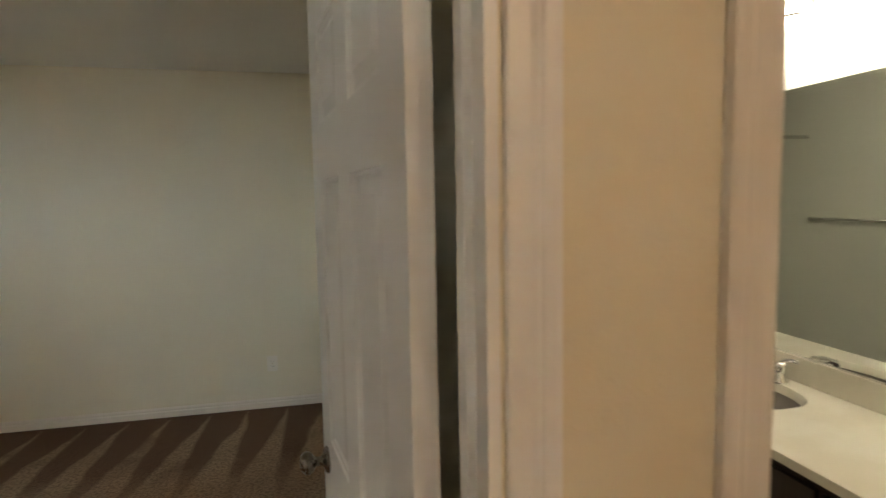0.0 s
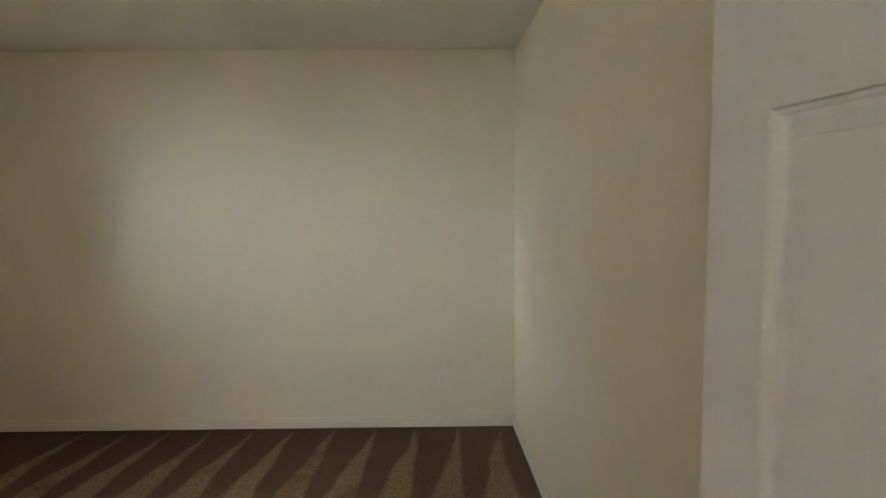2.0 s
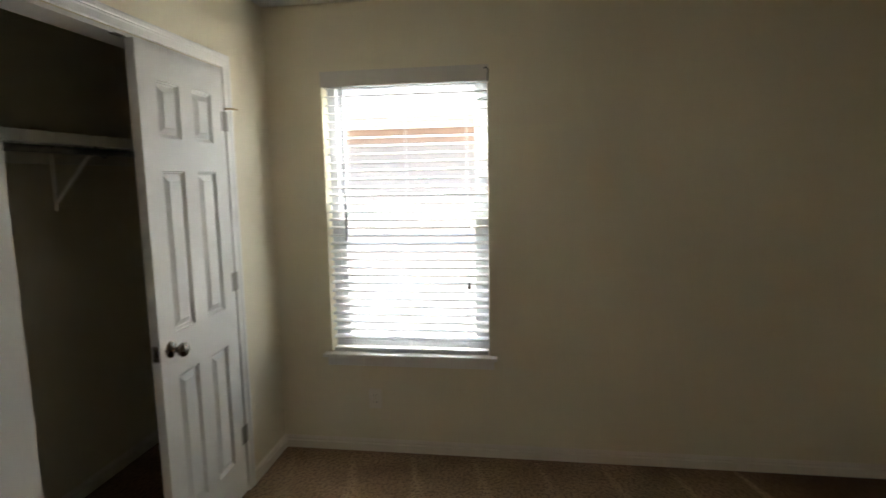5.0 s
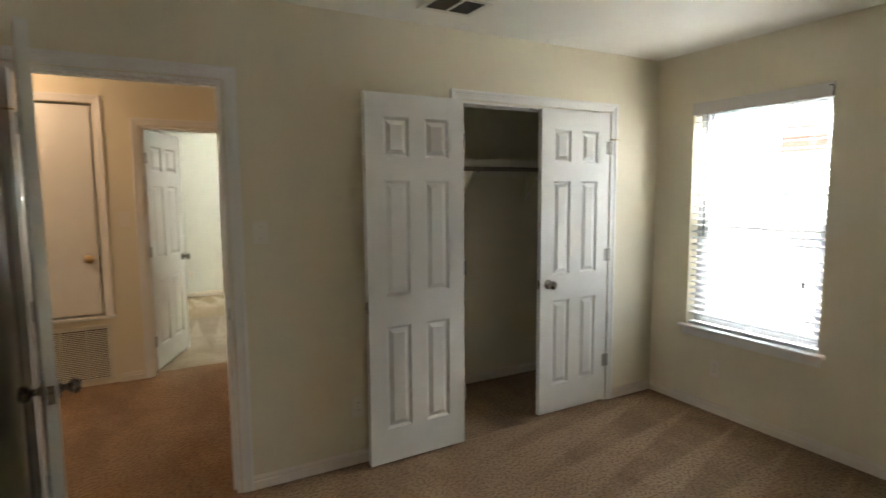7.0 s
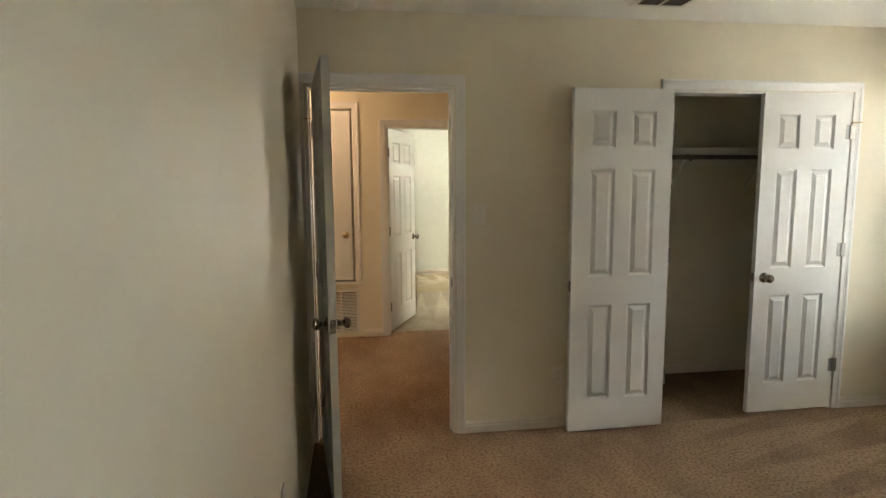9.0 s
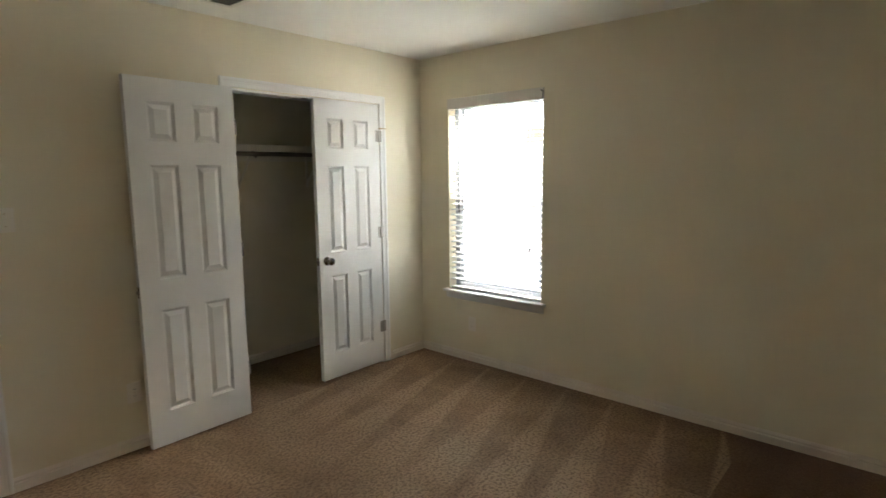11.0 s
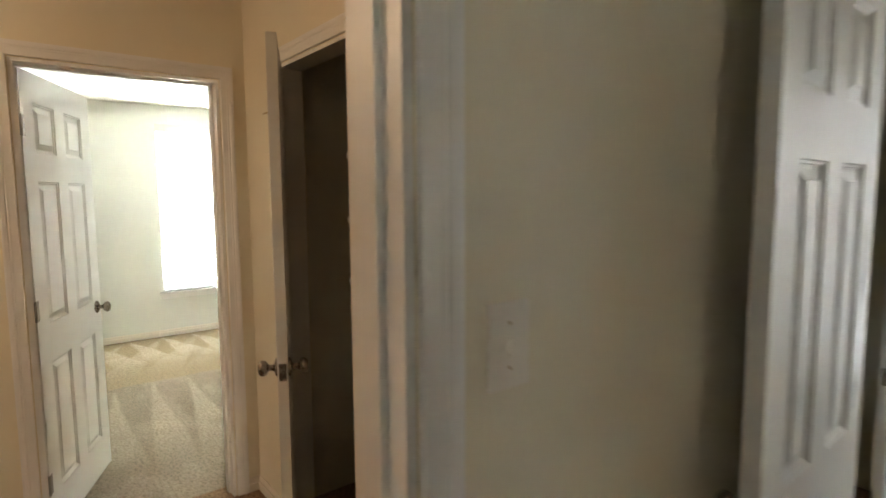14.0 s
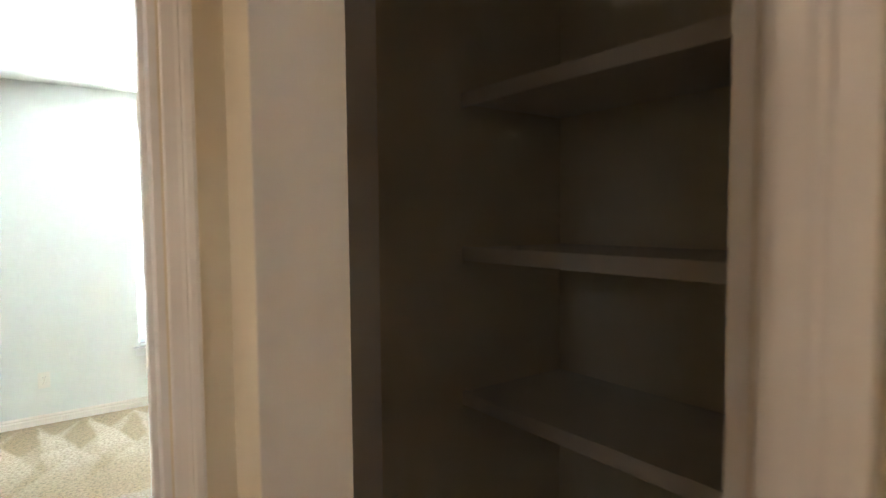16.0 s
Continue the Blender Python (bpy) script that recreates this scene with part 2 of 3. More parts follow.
def thing(name, m, label, category, group="", kind=""):
    ob = new(name)
    ob.empty_display_size = 0.1
    ob.matrix_basis = m
    return tagged(ob, label, category, group, kind)


def lathe(profile, steps=24):
    """Turned shape about z from (radius, height) pairs."""
    bm = bmesh.new()
    rings = []
    for r, z in profile:
        if r < 1e-5:
            rings.append([bm.verts.new((0, 0, z))])
        else:
            rings.append([bm.verts.new((r * math.cos(2 * math.pi * i / steps), r * math.sin(2 * math.pi * i / steps), z)) for i in range(steps)])
    for a, b in zip(rings, rings[1:]):
        for i in range(steps):
            j = (i + 1) % steps
            q = [a[i % len(a)], a[j % len(a)], b[j % len(b)], b[i % len(b)]]
            q = [v for k, v in enumerate(q) if v not in q[:k]]
            if len(q) > 2:
                bm.faces.new(q)
    return bm


def tube(points, radius, steps=10):
    bm = bmesh.new()
    pts = [Vector(q) for q in points]
    rings = []
    for i, q in enumerate(pts):
        d = (pts[min(i + 1, len(pts) - 1)] - pts[max(i - 1, 0)]).normalized()
        a = d.orthogonal().normalized() if i == 0 else (rings[-1][1] - d * rings[-1][1].dot(d)).normalized()
        b = d.cross(a)
        rings.append(([bm.verts.new(q + radius * (a * math.cos(2 * math.pi * k / steps) + b * math.sin(2 * math.pi * k / steps))) for k in range(steps)], a))
    for (r0, _), (r1, _) in zip(rings, rings[1:]):
        for k in range(steps):
            bm.faces.new((r0[k], r0[(k + 1) % steps], r1[(k + 1) % steps], r1[k]))
    bm.faces.new(rings[0][0])
    bm.faces.new(rings[-1][0])
    return bm


def prism(corners, z0, z1):
    bm = bmesh.new()
    lo = [bm.verts.new((x, y, z0)) for x, y in corners]
    hi = [bm.verts.new((x, y, z1)) for x, y in corners]
    bm.faces.new(lo)
    bm.faces.new(hi)
    for i in range(len(lo)):
        j = (i + 1) % len(lo)
        bm.faces.new((lo[i], lo[j], hi[j], hi[i]))
    return bm


def moulding(profile, length):
    """A strip along x; profile: (depth y, height z) pairs."""
    bm = bmesh.new()
    a = [bm.verts.new((0, y, z)) for y, z in profile]
    b = [bm.verts.new((length, y, z)) for y, z in profile]
    for i in range(len(a)):
        j = (i + 1) % len(a)
        bm.faces.new((a[i], a[j], b[j], b[i]))
    bm.faces.new(a)
    bm.faces.new(b)
    return bm


BASE_PROFILE = [(0, 0), (0.015, 0), (0.015, 0.040), (0.013, 0.043), (0.006, 0.045), (0.006, 0.049), (0.011, 0.051), (0.011, 0.058), (0.008, 0.063), (0.004, 0.070), (0, 0.070)]
CASE_PROFILE = [(0, 0), (0.009, 0), (0.011, 0.003), (0.0115, 0.012), (0.0125, 0.024), (0.0145, 0.031), (0.0135, 0.034), (0.0165, 0.039), (0.0175, 0.050), (0.016, 0.057), (0, 0.057)]

# ---------------------------------------------------------------- the rooms
# bedroom: x -3.852 to about 0, y 0 to 3.555; door wall y -0.12 to 0
H, W, D = 2.455, 3.852, 3.595
SE, NE = 0.015, -0.080
SKEW = 1.2
DOOR_A = (-0.842, -0.012)
CLOSET = (-3.373, -2.150)
BATH = (0.308, 1.050)
DOOR_B = (-1.315, -0.527)
HS, HW = -2.26, -1.44
LINEN = (-1.840, -1.228)
WIN_A = (0.312, 1.198, 0.577, 2.110)
WIN_B = (-2.67, -1.775, 0.480, 2.265)
HEAD = 2.055


def wall_x(x0, x1, y0, y1, holes, top=H):
    """Wall along x with openings (x from, x to, z from, z to)."""
    rows, at = [], x0
    for a, b, lo, hi in sorted(holes):
        rows.append((at, y0, 0, a, y1, top))
        if lo > 0:
            rows.append((a, y0, 0, b, y1, lo))
        rows.append((a, y0, hi, b, y1, top))
        at = b
    rows.append((at, y0, 0, x1, y1, top))
    return boxes(*rows)


def wall_y(y0, y1, x0, x1, holes, top=H):
    bm = wall_x(y0, y1, x0, x1, holes, top)
    for v in bm.verts:
        v.co = (v.co.y, v.co.x, v.co.z)
    return bm


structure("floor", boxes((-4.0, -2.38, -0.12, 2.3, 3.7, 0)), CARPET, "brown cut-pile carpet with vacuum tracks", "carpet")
structure("floor_room_b", boxes((-4.0, -6.12, -0.12, 0.6, -2.382, -0.001)), CARPET_B, "beige cut-pile carpet with vacuum tracks", "carpet")
structure("floor_bath", boxes((0.06, 0.0, 0.0, 1.57, 3.3, 0.008)), TILE, "pale bathroom floor", "floor")
structure("ceiling", boxes((-4.0, -2.38, H, 2.3, 3.7, H + 0.1)), CEILING, "cream textured ceiling", "ceiling")
structure("ceiling_room_b", boxes((-4.0, -6.15, H, 0.6, -2.382, H + 0.1)), CEILING, "white textured ceiling", "ceiling")

structure("wall_south", wall_x(-4.0, 2.3, -0.12, 0, [(CLOSET[0], CLOSET[1], 0, HEAD), (DOOR_A[0], DOOR_A[1], 0, HEAD), (BATH[0], BATH[1], 0, HEAD)]),
          WALL, "cream painted wall with a doorway and closet opening", "wall")
structure("wall_north", boxes((-W, D, 0, 0.2, D + 0.14, H)), WALL, "plain cream painted bedroom wall", "wall")
# the window wall is not square to the others: everything on it turns about the room's corner
WEST = Matrix.Translation((-W, 0, 0)) @ pose(0, 0, 0, 0, 0, -SKEW) @ Matrix.Translation((W, 0, 0))
structure("wall_west", wall_y(-0.85, D + 0.3, -W - 0.15, -W, [WIN_A]), WALL, "cream painted wall with a window", "wall").matrix_basis = WEST
structure("wall_east", prism([(SE, 0), (SE + 0.12, 0), (NE + 0.12, D), (NE, D)], 0, H), WALL, "plain cream painted bedroom wall", "wall")
structure("wall_closet_back", boxes((-3.98, -0.90, 0, -2.02, -0.80, H)), WALL, "cream closet back wall", "wall")
structure("wall_closet_side", boxes((-2.02, -1.10, 0, -1.92, -0.12, H)), WALL, "cream closet side wall", "wall")
structure("wall_hall_west", wall_y(HS, -0.12, HW - 0.1, HW, [(LINEN[0], LINEN[1], 0, 2.07)]), HALLWALL, "cream hall wall with a linen closet opening", "wall")
structure("wall_hall_south", wall_x(-4.0, 2.3, HS - 0.12, HS, [(DOOR_B[0], DOOR_B[1], 0, 2.06), (-0.21, 0.42, 0.56, 2.215)]),
          HALLWALL, "cream hall wall with two doorways", "wall")
structure("wall_hall_east", boxes((2.2, HS, 0, 2.3, -0.12, H)), HALLWALL, "plain cream hall wall", "wall")
for name, row in (("wall_linen_back", (-2.25, -2.10, 0, -2.15, -1.00, H)), ("wall_linen_south", (-2.15, -2.10, 0, HW - 0.1, -2.0, H)), ("wall_linen_north", (-2.15, -1.10, 0, HW - 0.1, -1.0, H))):
    structure(name, boxes(row), WALL, "cream linen closet wall in shade", "wall")
structure("wall_bath_east", boxes((1.57, 0, 0, 1.69, 3.3, H)), BATHWALL, "white bathroom wall behind the mirror", "wall")
structure("wall_bath_west", prism([(SE + 0.122, 0.002), (SE + 0.132, 0.002), (NE + 0.152, 3.3), (NE + 0.130, 3.3)], 0, H), BATHWALL, "plain bathroom wall", "wall")
structure("wall_bath_north", boxes((0.0, 3.3, 0, 1.69, 3.4, H)), BATHWALL, "plain bathroom wall", "wall")
structure("wall_b_south", wall_x(-4.0, 0.6, -6.15, -6.0, [WIN_B]), WALL_B, "pale painted wall with a window", "wall")
structure("wall_b_west", boxes((-4.0, -6.0, 0, -3.9, HS - 0.12, H)), WALL_B, "pale painted wall", "wall")
structure("wall_b_east", boxes((0.45, -6.0, 0, 0.55, HS - 0.12, H)), WALL_B, "pale painted wall", "wall")
structure("wall_b_north", wall_x(-3.9, 0.45, HS - 0.125, HS - 0.121, [(DOOR_B[0] - 0.06, DOOR_B[1] + 0.06, 0, 2.12)]), WALL_B, "pale painted wall face", "wall")


def baseboard(x0, y0, x1, y1, label="cream moulded baseboard along the wall"):
    """From one floor point to another; the room lies to the left of the way."""
    run = Vector((x1 - x0, y1 - y0))
    bm = moulding(BASE_PROFILE, run.length)
    ob = structure("baseboard", bm, BASEPAINT, label, "baseboard")
    ob.matrix_basis = pose(x0, y0, 0, 0, 0, math.degrees(math.atan2(run.y, run.x)))
    return ob


baseboard(CLOSET[1] + 0.063, 0, DOOR_A[0] - 0.063, 0)
baseboard(-W, 0, CLOSET[0] - 0.063, 0)
ob = baseboard(-W, D, -W, 0.0)
ob.matrix_basis = WEST @ ob.matrix_basis
baseboard(NE, D, -W, D)
baseboard(SE, 0.0, NE, D)
baseboard(-3.852, -0.80, -2.02, -0.80)
baseboard(DOOR_B[1] + 0.063, HS, -0.29, HS)
baseboard(-0.20 + 0.7, HS, 2.2, HS)
baseboard(HW, HS, DOOR_B[0] - 0.063, HS)
baseboard(HW, -0.12, HW, LINEN[1] + 0.063)
baseboard(HW, LINEN[0] - 0.063, HW, HS)
baseboard(-3.9, -6.0, 0.45, -6.0)
baseboard(BATH[0] - 0.063, -0.12, DOOR_A[1] + 0.063, -0.12)


def casing(x0, x1, top, y, side, sill=0.0, axis="x", category="door casing"):
    """Moulded trim round an opening on one face of a wall: two legs and a head with mitred corners."""
    ob = thing("trim", Matrix.Identity(4), "white moulded trim round an opening", category, kind="structure")
    e = 0.005
    a, b, t = x0 - e, x1 + e, top + e
    spec = (("leg", (a, sill), (a, t), -1, 0), ("leg", (b, sill), (b, t), 1, 0), ("head", (a, t), (b, t), 0, 1))
    for name, p0, p1, out, head in spec:
        bm = bmesh.new()
        lo, hi = [], []
        for d, w in CASE_PROFILE:
            if head:
                q0, q1 = (a - w, t + w), (b + w, t + w)
            else:
                q0, q1 = (p0[0] + out * w, sill), (p1[0] + out * w, t + w)
            for q, row in ((q0, lo), (q1, hi)):
                co = (q[0], y + side * d, q[1])
                row.append(bm.verts.new(co if axis == "x" else (co[1], co[0], co[2])))
        for i in range(len(lo)):
            j = (i + 1) % len(lo)
            bm.faces.new((lo[i], lo[j], hi[j], hi[i]))
        bm.faces.new(lo)
        bm.faces.new(hi)
        part(name, bm, TRIM, ob)
    return ob


def jamb(x0, x1, top, y0, y1, axis="x", stop=None):
    """The lining of a doorway, 4 mm thick boards on the wall's cut, with a stop strip."""
    k = 0.014
    rows = [(x0 - 0.0, y0, 0, x0 + k, y1, top), (x1 - k, y0, 0, x1, y1, top), (x0 + k, y0, top - k, x1 - k, y1, top)]
    if stop:
        s0, s1 = stop
        rows += [(x0 + k, s0, 0, x0 + k + 0.010, s1, top - k), (x1 - k - 0.010, s0, 0, x1 - k, s1, top - k), (x0 + k + 0.010, s0, top - k - 0.010, x1 - k - 0.010, s1, top - k)]
    bm = boxes(*rows)
    if axis == "y":
        for v in bm.verts:
            v.co = (v.co.y, v.co.x, v.co.z)
    return structure("door_frame", bm, TRIM, "white painted door frame lining the opening", "door frame")


casing(*DOOR_A, HEAD, 0.0, 1)
casing(*DOOR_A, HEAD, -0.12, -1)
jamb(*DOOR_A, HEAD, -0.121, 0.001, stop=(-0.075, -0.04))
casing(*CLOSET, HEAD, 0.0, 1)
jamb(*CLOSET, HEAD, -0.121, 0.001)
casing(*BATH, HEAD, -0.12, -1)
jamb(*BATH, HEAD, -0.121, 0.001)
casing(*DOOR_B, 2.06, HS, 1)
casing(*DOOR_B, 2.06, HS - 0.125, -1)
jamb(*DOOR_B, 2.06, HS - 0.126, HS + 0.001, stop=(HS - 0.08, HS - 0.045))
casing(*LINEN, 2.07, HW, 1, axis="y")
jamb(*LINEN, 2.07, HW - 0.101, HW + 0.001, axis="y")
casing(-0.21, 0.42, 2.215, HS, 1, sill=0.56)

# ---------------------------------------------------------------- doors
PANEL_ROWS = ((0.193, 0.774), (0.947, 1.570), (1.695, 1.905))
THICK = 0.035


def panel_bm(w, h):
    """One moulded panel, both faces: groove, bead and raised field."""
    bm = bmesh.new()
    for side in (1, -1):
        y = side * THICK / 2
        rings = []
        for inset, depth in ((0, 0), (0.002, 0.005), (0.007, 0.006), (0.009, 0.0105), (0.014, 0.012), (0.018, 0.0115), (0.037, 0.003), (0.039, 0.001), (0.043, 0.001)):
            yy = y - side * depth
            rings.append([bm.verts.new(c) for c in ((inset, yy, inset), (w - inset, yy, inset), (w - inset, yy, h - inset), (inset, yy, h - inset))])
        for a, b in zip(rings, rings[1:]):
            for i in range(4):
                j = (i + 1) % 4
                bm.faces.new((a[i], a[j], b[j], b[i]))
        bm.faces.new(rings[-1])
    return bm


def knob_bm():
    return lathe([(0, 0), (0.033, 0), (0.033, 0.004), (0.028, 0.009), (0.016, 0.012), (0.011, 0.018), (0.011, 0.030), (0.016, 0.035),
                  (0.024, 0.040), (0.028, 0.049), (0.027, 0.058), (0.020, 0.065), (0.010, 0.068), (0, 0.068)])


def hinge_bm():
    bm = boxes((-0.030, -0.0012, -0.044, -0.004, 0.0012, 0.044), (0.004, -0.0012, -0.044, 0.030, 0.0012, 0.044))
    for k in range(5):
        z = -0.044 + k * 0.0176
        q = lathe([(0, z), (0.006, z), (0.006, z + 0.0168), (0, z + 0.0168)], 10)
        me = bpy.data.meshes.new("knuckle")
        q.to_mesh(me)
        q.free()
        bm.from_mesh(me)
        bpy.data.meshes.remove(me)
    return bm


def door(name, w, m, label, stile=0.115, height=2.03, knobs=(1, -1), metal_knob=NICKEL, hinges=(0.25, 1.02, 1.80), stop_pin=False, category="door", barrel=1, rows=PANEL_ROWS, knob_z=0.905):
    """Moulded door with rows of paired panels, or flat. Local x runs from the hinge to the latch, y is the thickness, z up from the leaf's foot."""
    root = thing(name, m, label, category)
    pw = (w - 2 * stile - stile * 0.95) / 2
    cols = ((stile, stile + pw), (w - stile - pw, w - stile))
    bm = bmesh.new()
    t = THICK / 2
    spans = [(0, stile), (cols[0][1], cols[1][0]), (w - stile, w)]
    for a, b in spans:
        add_box(bm, a, -t, 0, b, t, height)
    zs = [0] + [z for r in rows for z in r] + [height]
    for a, b in cols:
        for k in range(0, len(zs), 2):
            add_box(bm, a, -t, zs[k], b, t, zs[k + 1])
    part("leaf", bm, DOOR, root)
    for lo, hi in rows:
        for a, b in cols:
            part("panel", panel_bm(b - a, hi - lo), DOOR, root, m=pose(a, 0, lo))
    for s in knobs:
        part("knob", knob_bm(), metal_knob, root, "satin metal door knob", smooth=True, m=pose(w - 0.065, s * t, knob_z, -90 * s))
    if knobs:
        part("latch_plate", boxes((w, -0.0125, knob_z - 0.03, w + 0.0015, 0.0125, knob_z + 0.03), (w + 0.0015, -0.007, knob_z - 0.008, w + 0.009, 0.007, knob_z + 0.008)), metal_knob, root, "metal latch plate")
    for z in hinges:
        part("hinge", hinge_bm(), STEEL, root, "metal butt hinge", smooth=False, m=pose(-0.004, barrel * t, z, 0, 0, 0))
    if stop_pin:
        bm = tube([(-0.002, barrel * (t + 0.006), hinges[-1] + 0.055), (0.010, barrel * (t + 0.030), hinges[-1] + 0.055), (-0.034, barrel * (t + 0.052), hinges[-1] + 0.055)], 0.004)
        part("hinge_stop", bm, BRASS, root, "metal hinge-pin door stop", smooth=True)
    return root


def swing(px, py, angle, z=0.014):
    """Hinge line and the bearing of the leaf in degrees from +x."""
    return pose(px, py, z, 0, 0, angle)


LEAF_A = 0.775
door("door_bedroom", LEAF_A, swing(DOOR_A[1] - 0.055, 0.012, 90 + 8.3), "white six-panel door standing open beside the bedroom wall", knob_z=0.88, stop_pin=True, barrel=-1, category="door")
door("closet_door", 0.600, swing(CLOSET[0] + 0.016, -0.006, 0.8), "closed white six-panel closet door with one metal knob", 0.105, hinges=(0.29, 1.055, 1.80), knob_z=0.89, knobs=(1,), stop_pin=True, barrel=1, category="closet door")
door("closet_door", 0.610, swing(CLOSET[1] + 0.030, 0.082, 1.6), "open white six-panel closet door folded back against the wall", 0.105, hinges=(0.29, 1.055, 1.80), knob_z=0.89, knobs=(-1,), barrel=-1, category="closet door")
door("door_room_b", 0.76, swing(DOOR_B[1] - 0.016, HS - 0.118, 180 + 66.0), "white six-panel door opened into the bright room", stop_pin=False, barrel=-1, category="door")
door("linen_closet_door", 0.60, swing(HW + 0.004, LINEN[0] + 0.010, 90 - 24.0), "narrow white six-panel linen closet door standing ajar", 0.105, stop_pin=True, barrel=-1, category="closet door")
door("utility_door", 0.60, swing(0.42 - 0.012, HS - 0.026, 180.0, 0.575), "closed flat white utility closet door above a return air grille", 0.105, height=1.62, knobs=(-1,), metal_knob=BRASS,
     hinges=(0.2, 1.4), barrel=-1, category="closet door", knob_z=0.44, rows=())


def strike(m):
    root = tagged(new("strike_plate", finish(boxes((-0.0008, -0.014, -0.03, 0.0012, 0.014, 0.03)), "strike_plate", BRONZE)), "small metal strike plate on the door frame", "strike plate")
    root.matrix_basis = m


strike(pose(DOOR_A[0] + 0.0155, -0.018, 0.93))
strike(pose(DOOR_B[0] + 0.0155, HS - 0.10, 0.93))
for x in (-2.70, -2.79):
    ob = tagged(new("ball_catch", finish(boxes((-0.025, -0.012, -0.003, 0.025, 0.012, 0.0)), "ball_catch", BRONZE, 0.001)), "dark metal ball catch in the closet head", "door catch", "closet catches")
    ob.matrix_basis = pose(x, 0.0, HEAD - 0.0145)

# utility closet sill and return air grille
structure("sill_utility", boxes((-0.285, HS - 0.02, 0.535, 0.50, HS + 0.030, 0.560)), TRIM, "white painted ledge under the utility door", "ledge", 0.004)
grille = thing("return_air_grille", pose(-0.245, HS, 0.03), "white louvred return air grille low in the hall wall", "air grille")
gw, gh = 0.70, 0.455
part("frame", boxes((0, 0, 0, gw, 0.012, 0.03), (0, 0, gh - 0.03, gw, 0.012, gh), (0, 0, 0.03, 0.03, 0.012, gh - 0.03), (gw - 0.03, 0, 0.03, gw, 0.012, gh - 0.03)), METALPAINT, grille)
# black sheet in place of the shaded duct behind the slats
part("duct_shade", boxes((0.03, 0.0005, 0.03, gw - 0.03, 0.002, gh - 0.03)), DARK, grille)
slat_me = finish(boxes((0.03, 0.002, -0.0032, gw - 0.03, 0.010, 0.0026)), "slat", METALPAINT)
for v in slat_me.vertices:
    v.co.z -= v.co.y * 0.4
for k in range(26):
    s = new("slat", slat_me)
    s.parent = grille
    s.matrix_basis = pose(0, 0, 0.044 + k * 0.0148)
for x in (0.17, 0.34, 0.52):
    part("divider", boxes((x, 0.002, 0.03, x + 0.012, 0.011, gh - 0.03)), METALPAINT, grille)

# ---------------------------------------------------------------- windows


def window(name, m, w, h, label, meet):
    """Single-hung vinyl window, stool and apron. Local x along the wall, y out of the room, z from the opening's foot."""
    root = thing(name, m, label, "window", kind="structure")
    f = 0.045
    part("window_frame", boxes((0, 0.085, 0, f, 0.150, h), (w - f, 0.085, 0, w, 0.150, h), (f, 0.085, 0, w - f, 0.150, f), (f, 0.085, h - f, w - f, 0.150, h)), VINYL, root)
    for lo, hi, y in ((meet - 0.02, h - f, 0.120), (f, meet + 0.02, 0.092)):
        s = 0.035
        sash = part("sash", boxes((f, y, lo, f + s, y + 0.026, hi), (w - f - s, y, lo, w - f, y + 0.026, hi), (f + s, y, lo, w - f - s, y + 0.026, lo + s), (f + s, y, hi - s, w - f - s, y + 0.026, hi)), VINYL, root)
        pane = part("pane", boxes((f + s, y + 0.011, lo + s, w - f - s, y + 0.015, hi - s)), GLASS, sash)
        pane.visible_shadow = False
    part("sash_lock", boxes((w / 2 - 0.03, 0.080, meet + 0.018, w / 2 + 0.03, 0.094, meet + 0.034)), VINYL, root, bevel=0.003)
    part("window_sill", boxes((-0.042, -0.045, -0.022, w + 0.042, 0.086, 0.0)), TRIM, root, bevel=0.006)
    part("apron", boxes((-0.025, -0.014, -0.075, w + 0.025, 0, -0.022)), TRIM, root, bevel=0.004)
    return root


def blind(name, m, w, h, label, tilt, pitch=0.044, lower=0.022):
    """Horizontal blind with head rail, valance, slats, ladder cords, wand and pull cord."""
    root = thing(name, m, label, "blind")
    part("head_rail", boxes((0.004, 0.012, h - 0.045, w - 0.004, 0.062, h - 0.004)), SLAT, root)
    part("valance", boxes((-0.004, -0.008, h - 0.082, w + 0.004, 0.002, h - 0.002)), VALANCE, root, bevel=0.002)
    bm = bmesh.new()
    n, t = 6, 0.0019
    prof = [(-0.025 + 0.05 * i / n, 0.0028 * (1 - (2 * i / n - 1) ** 2)) for i in range(n + 1)]
    ring = [(y, z + t) for y, z in prof] + [(y, z - t) for y, z in reversed(prof)]
    a = [bm.verts.new((0, y, z)) for y, z in ring]
    b = [bm.verts.new((w - 0.016, y, z)) for y, z in ring]
    for i in range(len(a)):
        j = (i + 1) % len(a)
        bm.faces.new((a[i], a[j], b[j], b[i]))
    bm.faces.new(a)
    bm.faces.new(b)
    me = finish(bm, "slat", SLAT)
    count = int((h - 0.09 - lower) / pitch)
    rng = random.Random(5)
    for k in range(count):
        s = new("slat", me)
        s.parent = root
        s.matrix_basis = pose(0.008, 0.036, h - 0.085 - k * pitch + rng.uniform(-0.0012, 0.0012), tilt + rng.uniform(-1.5, 1.5), rng.uniform(-0.1, 0.1), 0)
    part("bottom_rail", boxes((0.008, 0.010, 0.001, w - 0.008, 0.060, 0.022)), SLAT, root, bevel=0.003)
    for x in (0.12, w / 2, w - 0.12):
        for y in (0.011, 0.061):
            part("ladder_cord", boxes((x - 0.0009, y - 0.0009, 0.03, x + 0.0009, y + 0.0009, h - 0.04)), SLAT, root)
    return root


